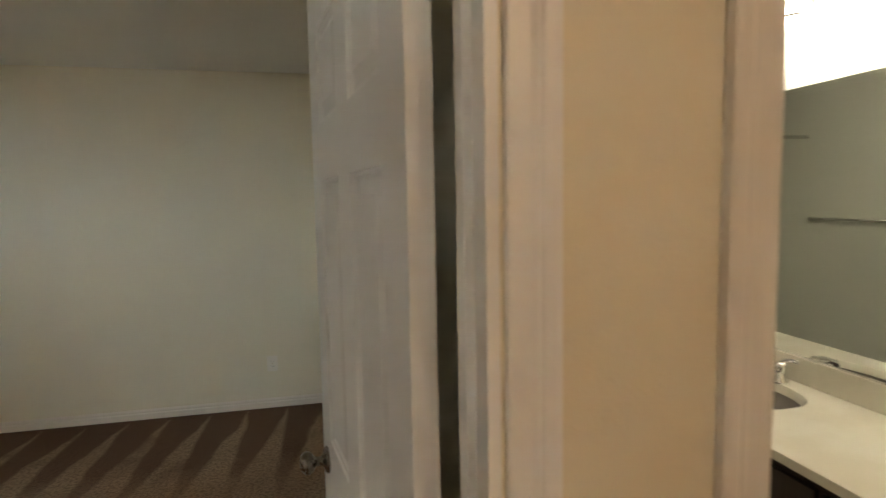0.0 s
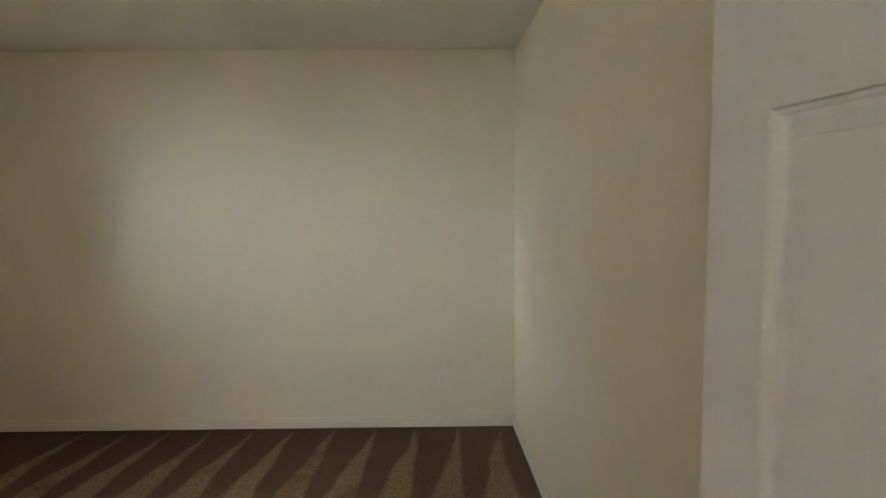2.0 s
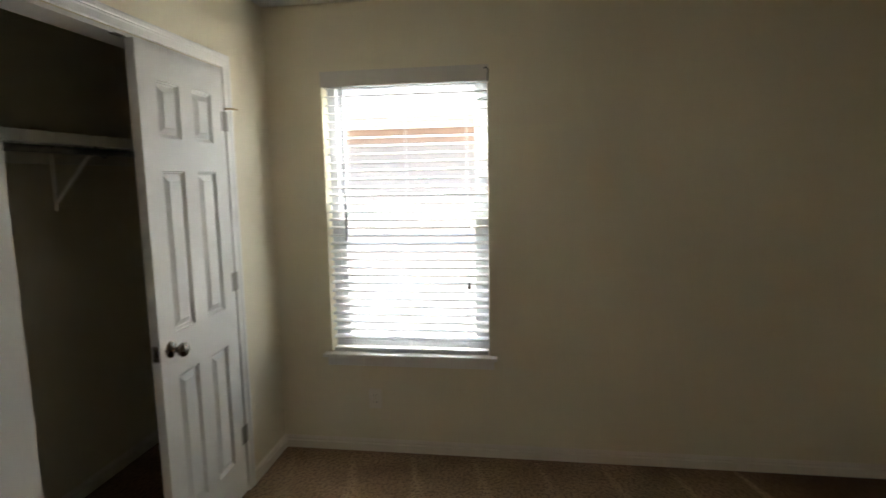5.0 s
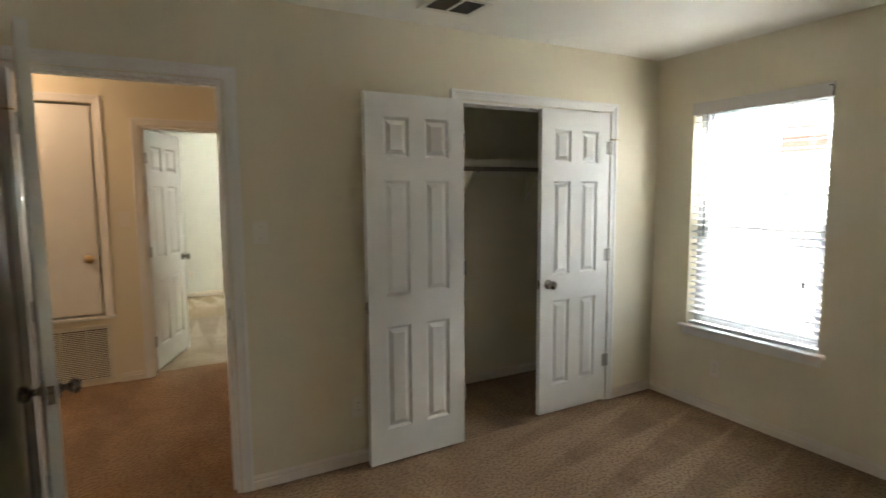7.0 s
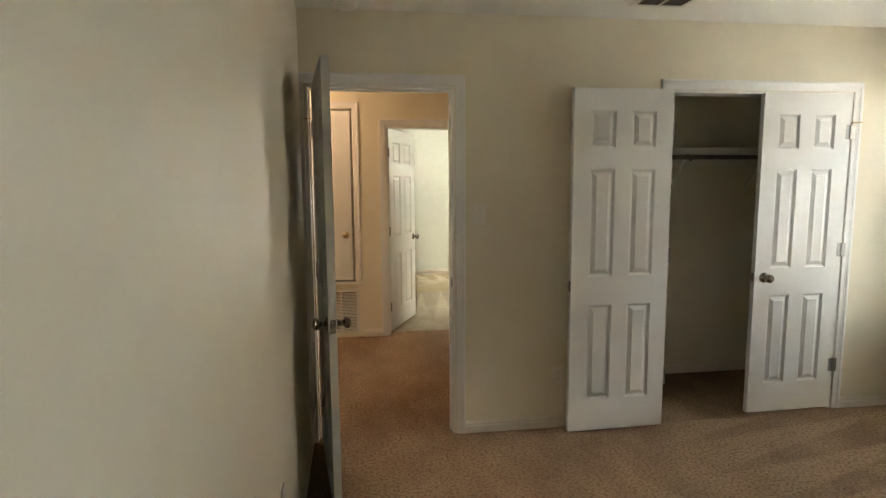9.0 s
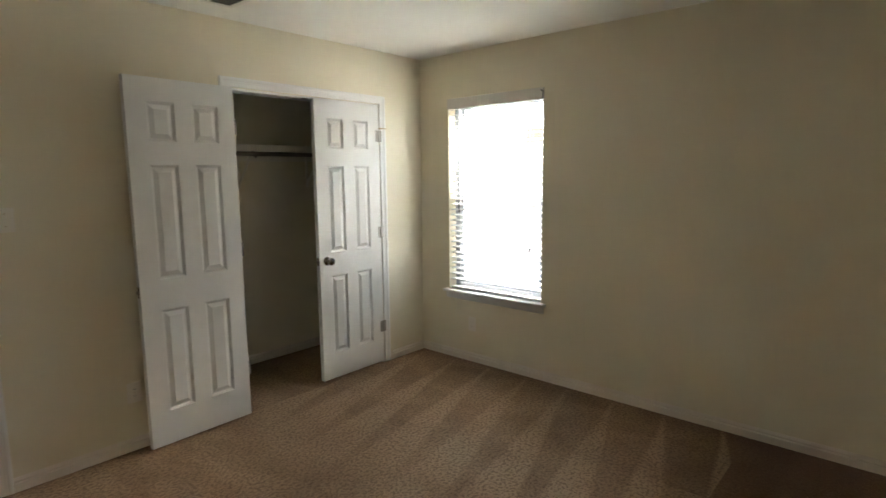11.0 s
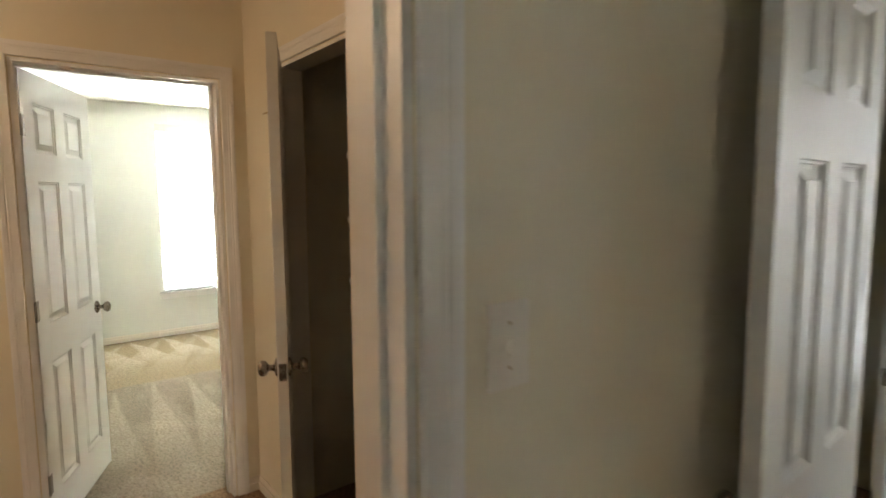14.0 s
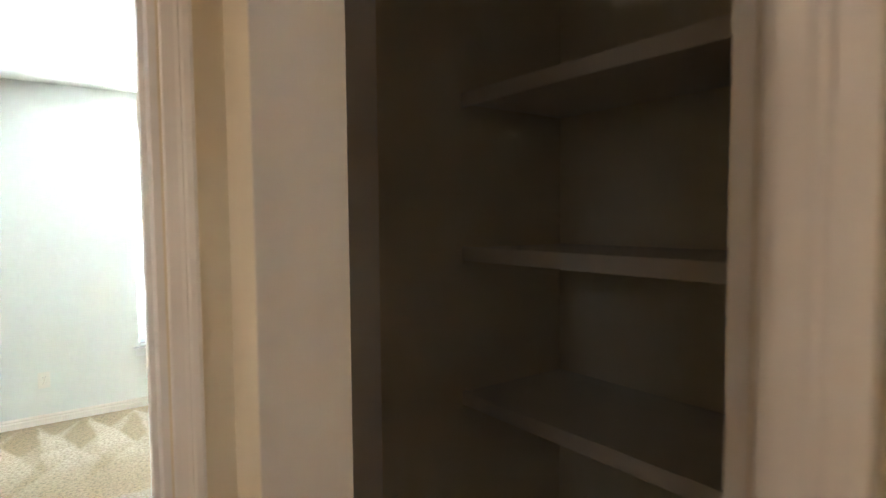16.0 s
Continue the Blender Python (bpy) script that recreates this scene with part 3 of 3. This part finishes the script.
def extras(root, wand_x, wand, cord_x, cord):
    part("tilt_wand", tube([(wand_x, 0.004, wand[1]), (wand_x + 0.004, 0.000, wand[0])], 0.0042, 8), WANDGREY, root, "slender grey tilt wand", smooth=True)
    part("pull_cord", tube([(cord_x, 0.004, cord[1]), (cord_x, 0.002, cord[0])], 0.0014, 6), SLAT, root)
    bm = lathe([(0, 0), (0.009, 0.002), (0.008, 0.018), (0.004, 0.036), (0, 0.038)], 10)
    part("tassel", bm, WANDGREY, root, "small dark cord tassel", smooth=True, m=pose(cord_x, 0.002, cord[0] - 0.036))


# local y of the west window points to -x, of room b's window to -y
ma = WEST @ Matrix.Translation((-W, WIN_A[0], WIN_A[2])) @ Matrix(((0, -1, 0, 0), (1, 0, 0, 0), (0, 0, 1, 0), (0, 0, 0, 1)))
window("window_1", ma, WIN_A[1] - WIN_A[0], WIN_A[3] - WIN_A[2], "white vinyl single-hung bedroom window with a painted sill", 0.756)
bl = blind("window_blind", ma, WIN_A[1] - WIN_A[0], WIN_A[3] - WIN_A[2], "white slatted blind, lowered and open", 9.0)
part("bracket", tube([(0.886, -0.012, 1.450), (0.890, -0.014, 1.502), (0.880, -0.016, 1.514), (0.868, -0.014, 1.510)], 0.004, 8), WANDGREY, bl, "small bent metal valance clip", smooth=True)
extras(bl, 0.105, (0.63, 1.45), 0.78, (0.40, 1.45))
mb = Matrix.Translation((WIN_B[1], -6.0, WIN_B[2])) @ pose(0, 0, 0, 0, 0, 180)
window("window_2", mb, WIN_B[1] - WIN_B[0], WIN_B[3] - WIN_B[2], "white vinyl single-hung window in the bright room", 0.88)
blind("window_blind", mb, WIN_B[1] - WIN_B[0], WIN_B[3] - WIN_B[2], "white slatted blind, lowered, slats nearly shut", -52.0)

# ---------------------------------------------------------------- plates, vents, small fixtures


def plate(name, m, label, category, kind):
    """Wall plate, local y out of the wall."""
    root = thing(name, m, label, category)
    bm = boxes((-0.037, 0, -0.058, 0.037, 0.0055, 0.058))
    part("cover", bm, PLASTIC, root, bevel=0.0025)
    if kind == "switch":
        part("toggle", boxes((-0.005, 0.005, -0.010, 0.005, 0.016, 0.006)), PLASTIC, root, bevel=0.0015)
        holes = (0.030, -0.030)
    else:
        for z in (0.020, -0.020):
            sock = part("socket", lathe([(0, 0), (0.0165, 0), (0.0165, 0.0016), (0, 0.0016)], 20), PLASTIC, root, m=pose(0, 0.0052, z, -90))
            part("slot", boxes((-0.008, -0.005, 0.0014, -0.006, 0.004, 0.0022), (0.005, -0.004, 0.0014, 0.007, 0.003, 0.0022)), DARK, sock)
        holes = (0.0,)
    for z in holes:
        part("screw", lathe([(0, 0), (0.003, 0), (0.0025, 0.001), (0, 0.001)], 10), BRASS, root, m=pose(0, 0.0054, z, -90))
    return root


plate("light_switch", pose(-0.990, 0, 1.327), "ivory light switch plate beside the bedroom doorway", "light switch", "switch")
plate("light_switch", pose(-0.386, HS, 1.321), "ivory light switch plate on the hall wall", "light switch", "switch")
plate("power_outlet", pose(-1.478, 0, 0.33), "ivory power outlet on the wall behind the closet door", "outlet", "outlet")
plate("power_outlet", pose(-0.561, D, 0.332, 0, 0, 180), "ivory power outlet on the plain bedroom wall", "outlet", "outlet")
plate("power_outlet", pose(-3.09, D, 0.332, 0, 0, 180), "ivory power outlet near the bedroom corner", "outlet", "outlet")
plate("power_outlet", WEST @ pose(-W, 0.552, 0.31, 0, 0, -90), "ivory power outlet under the window", "outlet", "outlet")
plate("power_outlet", pose(-0.020, 1.296, 0.40, 0, 0, 90), "ivory power outlet on the side wall", "outlet", "outlet")
plate("power_outlet", pose(-1.156, -6.0, 0.322), "ivory power outlet in the bright room", "outlet", "outlet")


def ceiling_vent(name, m, w, d, label, banks, slats):
    """Stamped ceiling register, local z down."""
    root = thing(name, m, label, "air vent")
    e = 0.028
    part("frame", boxes((-w / 2, -d / 2, 0, w / 2, -d / 2 + e, 0.007), (-w / 2, d / 2 - e, 0, w / 2, d / 2, 0.007), (-w / 2, -d / 2 + e, 0, -w / 2 + e, d / 2 - e, 0.007), (w / 2 - e, -d / 2 + e, 0, w / 2, d / 2 - e, 0.007)), METALPAINT, root)
    # thin black sheet stands for the shade inside the register
    part("duct_shade", boxes((-w / 2 + e, -d / 2 + e, 0.0005, w / 2 - e, d / 2 - e, 0.0015)), DARK, root)
    inner = w - 2 * e
    for b in range(1, banks):
        x = -inner / 2 + inner * b / banks
        part("bar", boxes((x - 0.006, -d / 2 + e, 0.001, x + 0.006, d / 2 - e, 0.008)), METALPAINT, root)
    me = finish(boxes((-inner / 2, -0.0006, 0.0015, inner / 2, 0.0006, 0.0065)), "slat", LOUVRE)
    for v in me.vertices:
        v.co.y += v.co.z * 0.5
    for k in range(slats):
        s = new("slat", me)
        s.parent = root
        s.matrix_basis = pose(0, -d / 2 + e + (d - 2 * e) * (k + 0.5) / slats, 0)
    return root


ceiling_vent("ceiling_vent", pose(-1.91, 0.365, H, 180, 0, 0), 0.31, 0.24, "cream metal ceiling vent with louvres coloured as in shade", 2, 7)
ceiling_vent("ceiling_vent", pose(-0.89, -4.34, H, 180, 0, 0), 0.27, 0.30, "white metal ceiling vent in the bright room", 8, 2)

det = thing("smoke_detector", pose(-0.255, 0.125, H, 180, 0, 0), "round ivory smoke detector on the ceiling", "smoke detector")
part("base", lathe([(0, 0), (0.066, 0), (0.066, 0.012), (0, 0.012)]), PLASTIC, det, smooth=False)
part("cover", lathe([(0.060, 0.012), (0.058, 0.024), (0.046, 0.034), (0.020, 0.037), (0, 0.037)]), PLASTIC, det, smooth=True)

light = thing("hall_ceiling_light", pose(0.50, -1.75, H, 180, 0, 0), "round flush ceiling light in the hall", "ceiling light")
part("pan", lathe([(0, 0), (0.15, 0), (0.15, 0.018), (0.13, 0.022), (0, 0.022)]), METALPAINT, light)
part("finial", lathe([(0, 0.022), (0.010, 0.022), (0.010, 0.060), (0.014, 0.066), (0, 0.074)], 12), BRASS, light, smooth=True)

# bedroom closet fittings
shelf = thing("closet_shelf", pose(0, 0, 0), "painted closet shelf across the back wall", "shelf")
part("board", boxes((-3.852, -0.80, 1.715, -2.02, -0.45, 1.733)), SHELF, shelf)
part("front_edge", boxes((-3.852, -0.452, 1.700, -2.02, -0.440, 1.745)), SHELF, shelf, bevel=0.002)
part("cleat", boxes((-3.852, -0.80, 1.635, -2.02, -0.782, 1.715)), SHELF, shelf)
for x in (-2.62, -3.25):
    part("bracket", boxes((x - 0.008, -0.782, 1.420, x + 0.008, -0.772, 1.715)), SHELF, shelf)
    part("brace", tube([(x, -0.775, 1.460), (x, -0.60, 1.660), (x, -0.50, 1.710)], 0.008, 8), SHELF, shelf)
    part("hook", tube([(x, -0.56, 1.715), (x, -0.545, 1.670), (x, -0.52, 1.658), (x, -0.50, 1.672)], 0.006, 8), BRONZE, shelf)
rod = tagged(new("closet_rod", finish(tube([(-3.852, -0.522, 1.682), (-2.02, -0.522, 1.682)], 0.016, 14), "closet_rod", BRONZE, smooth=True)), "dull metal closet rod under the shelf", "closet rod")

# linen closet shelves
for z in (1.725, 1.405, 1.095):
    sh = thing("linen_shelf", pose(0, 0, z), "plain linen closet shelf in the dark", "shelf", "linen closet shelves")
    part("board", boxes((-2.15, -2.0, -0.018, -1.852, -1.10, 0.0)), SHELF, sh)
    part("front_edge", boxes((-1.852, -2.0, -0.026, -1.842, -1.10, 0.004)), SHELF, sh, bevel=0.0015)

# ---------------------------------------------------------------- bathroom
VX, VF, VTOP = 1.57, 1.03, 0.82
van = thing("vanity_cabinet", pose(0, 0, 0), "dark espresso bathroom vanity cabinet", "vanity cabinet")
part("body", boxes((VF + 0.03, 0.012, 0.10, VX, 1.86, VTOP - 0.03)), ESPRESSO, van)
part("toe_kick", boxes((VF + 0.10, 0.012, 0.008, VX, 1.86, 0.10)), ESPRESSO, van)
for k in range(4):
    y = 0.03 + k * 0.457
    d = part("door", boxes((VF + 0.012, y, 0.13, VF + 0.030, y + 0.44, VTOP - 0.06)), ESPRESSO, van, bevel=0.003)
    part("handle", tube([(VF + 0.012, y + 0.39, 0.56), (VF - 0.012, y + 0.39, 0.57), (VF - 0.012, y + 0.39, 0.66), (VF + 0.012, y + 0.39, 0.67)], 0.005, 8), NICKEL, d)
top = thing("bathroom_countertop", pose(0, 0, 0), "cream cultured marble vanity top with a moulded basin", "countertop")
bm = bmesh.new()
cy, cx, ry_, rx_ = 1.08, 1.31, 0.235, 0.165
steps = 40
outer = []
for i in range(steps):
    a = 2 * math.pi * i / steps
    outer.append((cx + rx_ * math.copysign(abs(math.cos(a)) ** 0.75, math.cos(a)), cy + ry_ * math.copysign(abs(math.sin(a)) ** 0.75, math.sin(a))))
rim = [bm.verts.new((x, y, VTOP)) for x, y in outer]
edge = []
for x, y in outer:
    dx, dy = x - cx, y - cy
    k = min((VX - cx) / dx if dx > 1e-6 else 9e9, (VF - cx) / dx if dx < -1e-6 else 9e9, (1.88 - cy) / dy if dy > 1e-6 else 9e9, (0.012 - cy) / dy if dy < -1e-6 else 9e9)
    edge.append(bm.verts.new((cx + dx * k, cy + dy * k, VTOP)))
prev = rim
for i in range(steps):
    j = (i + 1) % steps
    bm.faces.new((rim[i], rim[j], edge[j], edge[i]))
for sc, z in ((0.97, -0.012), (0.90, -0.055), (0.70, -0.105), (0.35, -0.130), (0.08, -0.135)):
    ring = [bm.verts.new((cx + (x - cx) * sc, cy + (y - cy) * sc, VTOP + z)) for x, y in outer]
    for i in range(steps):
        j = (i + 1) % steps
        bm.faces.new((prev[i], prev[j], ring[j], ring[i]))
    prev = ring
bm.faces.new(prev)
part("top", bm, MARBLE, top, smooth=False)
part("front_lip", boxes((VF, 0.012, VTOP - 0.030, VF + 0.012, 1.88, VTOP - 0.0005)), MARBLE, top, bevel=0.004)
part("corner", boxes((VF + 0.012, 0.012, VTOP - 0.03, VX, 0.024, VTOP - 0.001), (VF + 0.012, 1.868, VTOP - 0.03, VX, 1.88, VTOP - 0.001)), MARBLE, top)
part("backsplash", boxes((VX - 0.020, 0.012, VTOP, VX, 1.88, 0.918)), MARBLE, top, bevel=0.004)
part("drain", lathe([(0, 0), (0.022, 0), (0.020, 0.003), (0, 0.002)], 16), CHROME, top, m=pose(cx, cy, VTOP - 0.134))
fau = thing("faucet", pose(VX - 0.075, 1.07, VTOP), "chrome single-lever basin faucet on the vanity top", "faucet")
part("base", lathe([(0, 0), (0.028, 0), (0.028, 0.008), (0.020, 0.014), (0.018, 0.055), (0.021, 0.062), (0.018, 0.075), (0, 0.080)], 20), CHROME, fau, smooth=True)
part("spout", tube([(0, 0, 0.040), (-0.04, 0, 0.062), (-0.085, 0, 0.066), (-0.112, 0, 0.056), (-0.120, 0, 0.042)], 0.011, 12), CHROME, fau, smooth=True)
part("lever", tube([(0, 0, 0.076), (0.004, -0.012, 0.088), (0.0, -0.055, 0.098), (-0.002, -0.075, 0.097)], 0.007, 10), CHROME, fau, smooth=True)
mir = thing("bathroom_mirror", pose(0, 0, 0), "wide frameless mirror above the vanity", "mirror")
part("glass", boxes((VX - 0.007, 0.02, 0.922, VX - 0.001, 1.88, 1.920)), MIRROR, mir)
bar = thing("vanity_light", pose(VX, 0.934, 2.235), "bronze vanity light bar with lit frosted glass shades", "vanity light")
part("back_plate", boxes((-0.022, -0.40, -0.030, -0.002, 0.40, 0.045)), BRONZE, bar, bevel=0.004)
for k in range(4):
    y = -0.30 + k * 0.20
    part("arm", tube([(-0.02, y, 0.01), (-0.07, y, 0.03), (-0.105, y, 0.055), (-0.11, y, 0.03)], 0.008, 10), BRONZE, bar, smooth=True)
    part("fitter", lathe([(0, 0.035), (0.024, 0.035), (0.026, 0.0), (0, 0.0)], 18), BRONZE, bar, m=pose(-0.11, y, 0.005), smooth=True)
    part("shade", lathe([(0.026, 0.010), (0.032, -0.01), (0.043, -0.05), (0.062, -0.10), (0.066, -0.112), (0.060, -0.108), (0.040, -0.05), (0.028, -0.01)], 24), SHADE, bar, "lit frosted glass bell shade", m=pose(-0.11, y, 0.01), smooth=True)
    part("rim", lathe([(0.0665, -0.112), (0.0695, -0.112), (0.0695, -0.104), (0.0665, -0.104), (0.0665, -0.112)], 24), BRONZE, bar, "thin dark metal rim", m=pose(-0.11, y, 0.01), smooth=False)


def rail(name, y0, y1, x, z, label, category):
    root = thing(name, pose(0, 0, 0), label, category)
    part("bar", tube([(x + 0.055, y0, z), (x + 0.055, y1, z)], 0.008, 12), CHROME, root, smooth=True)
    for y in (y0, y1):
        part("post", lathe([(0, 0), (0.024, 0), (0.022, 0.008), (0.011, 0.014), (0.011, 0.066), (0, 0.066)], 16), CHROME, root, smooth=True, m=pose(x - 0.002, y, z, 0, 90, 0))


rail("towel_bar", 1.82, 2.42, 0.075, 1.36, "chrome towel bar on the bathroom wall", "towel bar")
rd = thing("shower_rod", pose(0, 0, 0), "chrome shower rod across the bathroom", "shower rod")
part("rod", tube([(0.065, 2.50, 1.90), (1.57, 2.50, 1.90)], 0.0125, 12), CHROME, rd, smooth=True)
part("flange", lathe([(0, 0), (0.036, 0), (0.030, 0.014), (0, 0.016)], 18), CHROME, rd, smooth=True, m=pose(0.068, 2.50, 1.90, 0, 90, 0))
tub = thing("bathtub", pose(0, 0, 0), "pale green white bathtub with wall surround", "bathtub")
part("surround_panel", boxes((0.055, 2.52, 0.46, 0.085, 3.295, 1.84)), SURROUND, tub, bevel=0.006)
part("apron", boxes((0.07, 2.54, 0.008, 1.565, 2.58, 0.46)), SURROUND, tub, bevel=0.008)
part("rim", boxes((0.09, 2.58, 0.40, 1.565, 2.66, 0.46), (0.09, 3.22, 0.40, 1.565, 3.295, 0.46), (0.09, 2.66, 0.40, 0.17, 3.22, 0.46), (1.49, 2.66, 0.40, 1.565, 3.22, 0.46)), SURROUND, tub)
part("basin", boxes((0.17, 2.66, 0.05, 1.49, 3.22, 0.07)), SURROUND, tub)

# ---------------------------------------------------------------- outside
structure("ground", boxes((-160, -160, -0.6, 160, 160, -0.35)), YARD, "pale gravel yard round the house", "ground")
structure("wall_outside_south", boxes((-4.15, -6.3, -0.35, -4.001, 3.7, 0.0)), SIDING, "outside footing of the house", "wall")


def neighbour(m, label, width):
    """Facade of the next house, local x along it, y away from us."""
    root = thing("neighbour_house", m, label, "house")
    part("wall", boxes((0, 0, -0.35, width, 0.25, 2.52)), SIDING, root)
    part("frieze", boxes((0, -0.035, 2.22, width, 0.0, 2.52)), BRICK, root, "red brick band under the eave")
    part("eave", boxes((-0.4, -0.50, 2.52, width + 0.4, 0.25, 2.60)), SIDING, root)
    part("fascia", boxes((-0.4, -0.53, 2.46, width + 0.4, -0.50, 2.66)), BRICK, root)
    bm = bmesh.new()
    q = [bm.verts.new(c) for c in ((-0.4, -0.55, 2.63), (width + 0.4, -0.55, 2.63), (width + 0.4, 3.8, 4.92), (-0.4, 3.8, 4.92), (-0.4, -0.55, 2.69), (width + 0.4, -0.55, 2.69), (width + 0.4, 3.8, 4.98), (-0.4, 3.8, 4.98))]
    for f in ((0, 1, 2, 3), (4, 5, 6, 7), (0, 1, 5, 4), (1, 2, 6, 5), (2, 3, 7, 6), (3, 0, 4, 7)):
        bm.faces.new([q[i] for i in f])
    part("roof", bm, ROOF, root)
    for x in (5.5, 6.9, 17.0):
        win = part("window", boxes((x, -0.03, 0.5, x + 0.05, 0.0, 1.75), (x + 0.70, -0.03, 0.5, x + 0.75, 0.0, 1.75), (x + 0.05, -0.03, 0.5, x + 0.70, 0.0, 0.55), (x + 0.05, -0.03, 1.70, x + 0.70, 0.0, 1.75), (x + 0.05, -0.028, 1.10, x + 0.70, 0.0, 1.15)), VINYL, root)
        part("pane", boxes((x + 0.05, -0.012, 0.55, x + 0.70, -0.004, 1.70)), PANE, win)


neighbour(Matrix.Translation((-11.5, -11.4, 0)) @ pose(0, 0, 0, 0, 0, 90), "sunlit pale neighbouring house with a red brick band", 22.0)
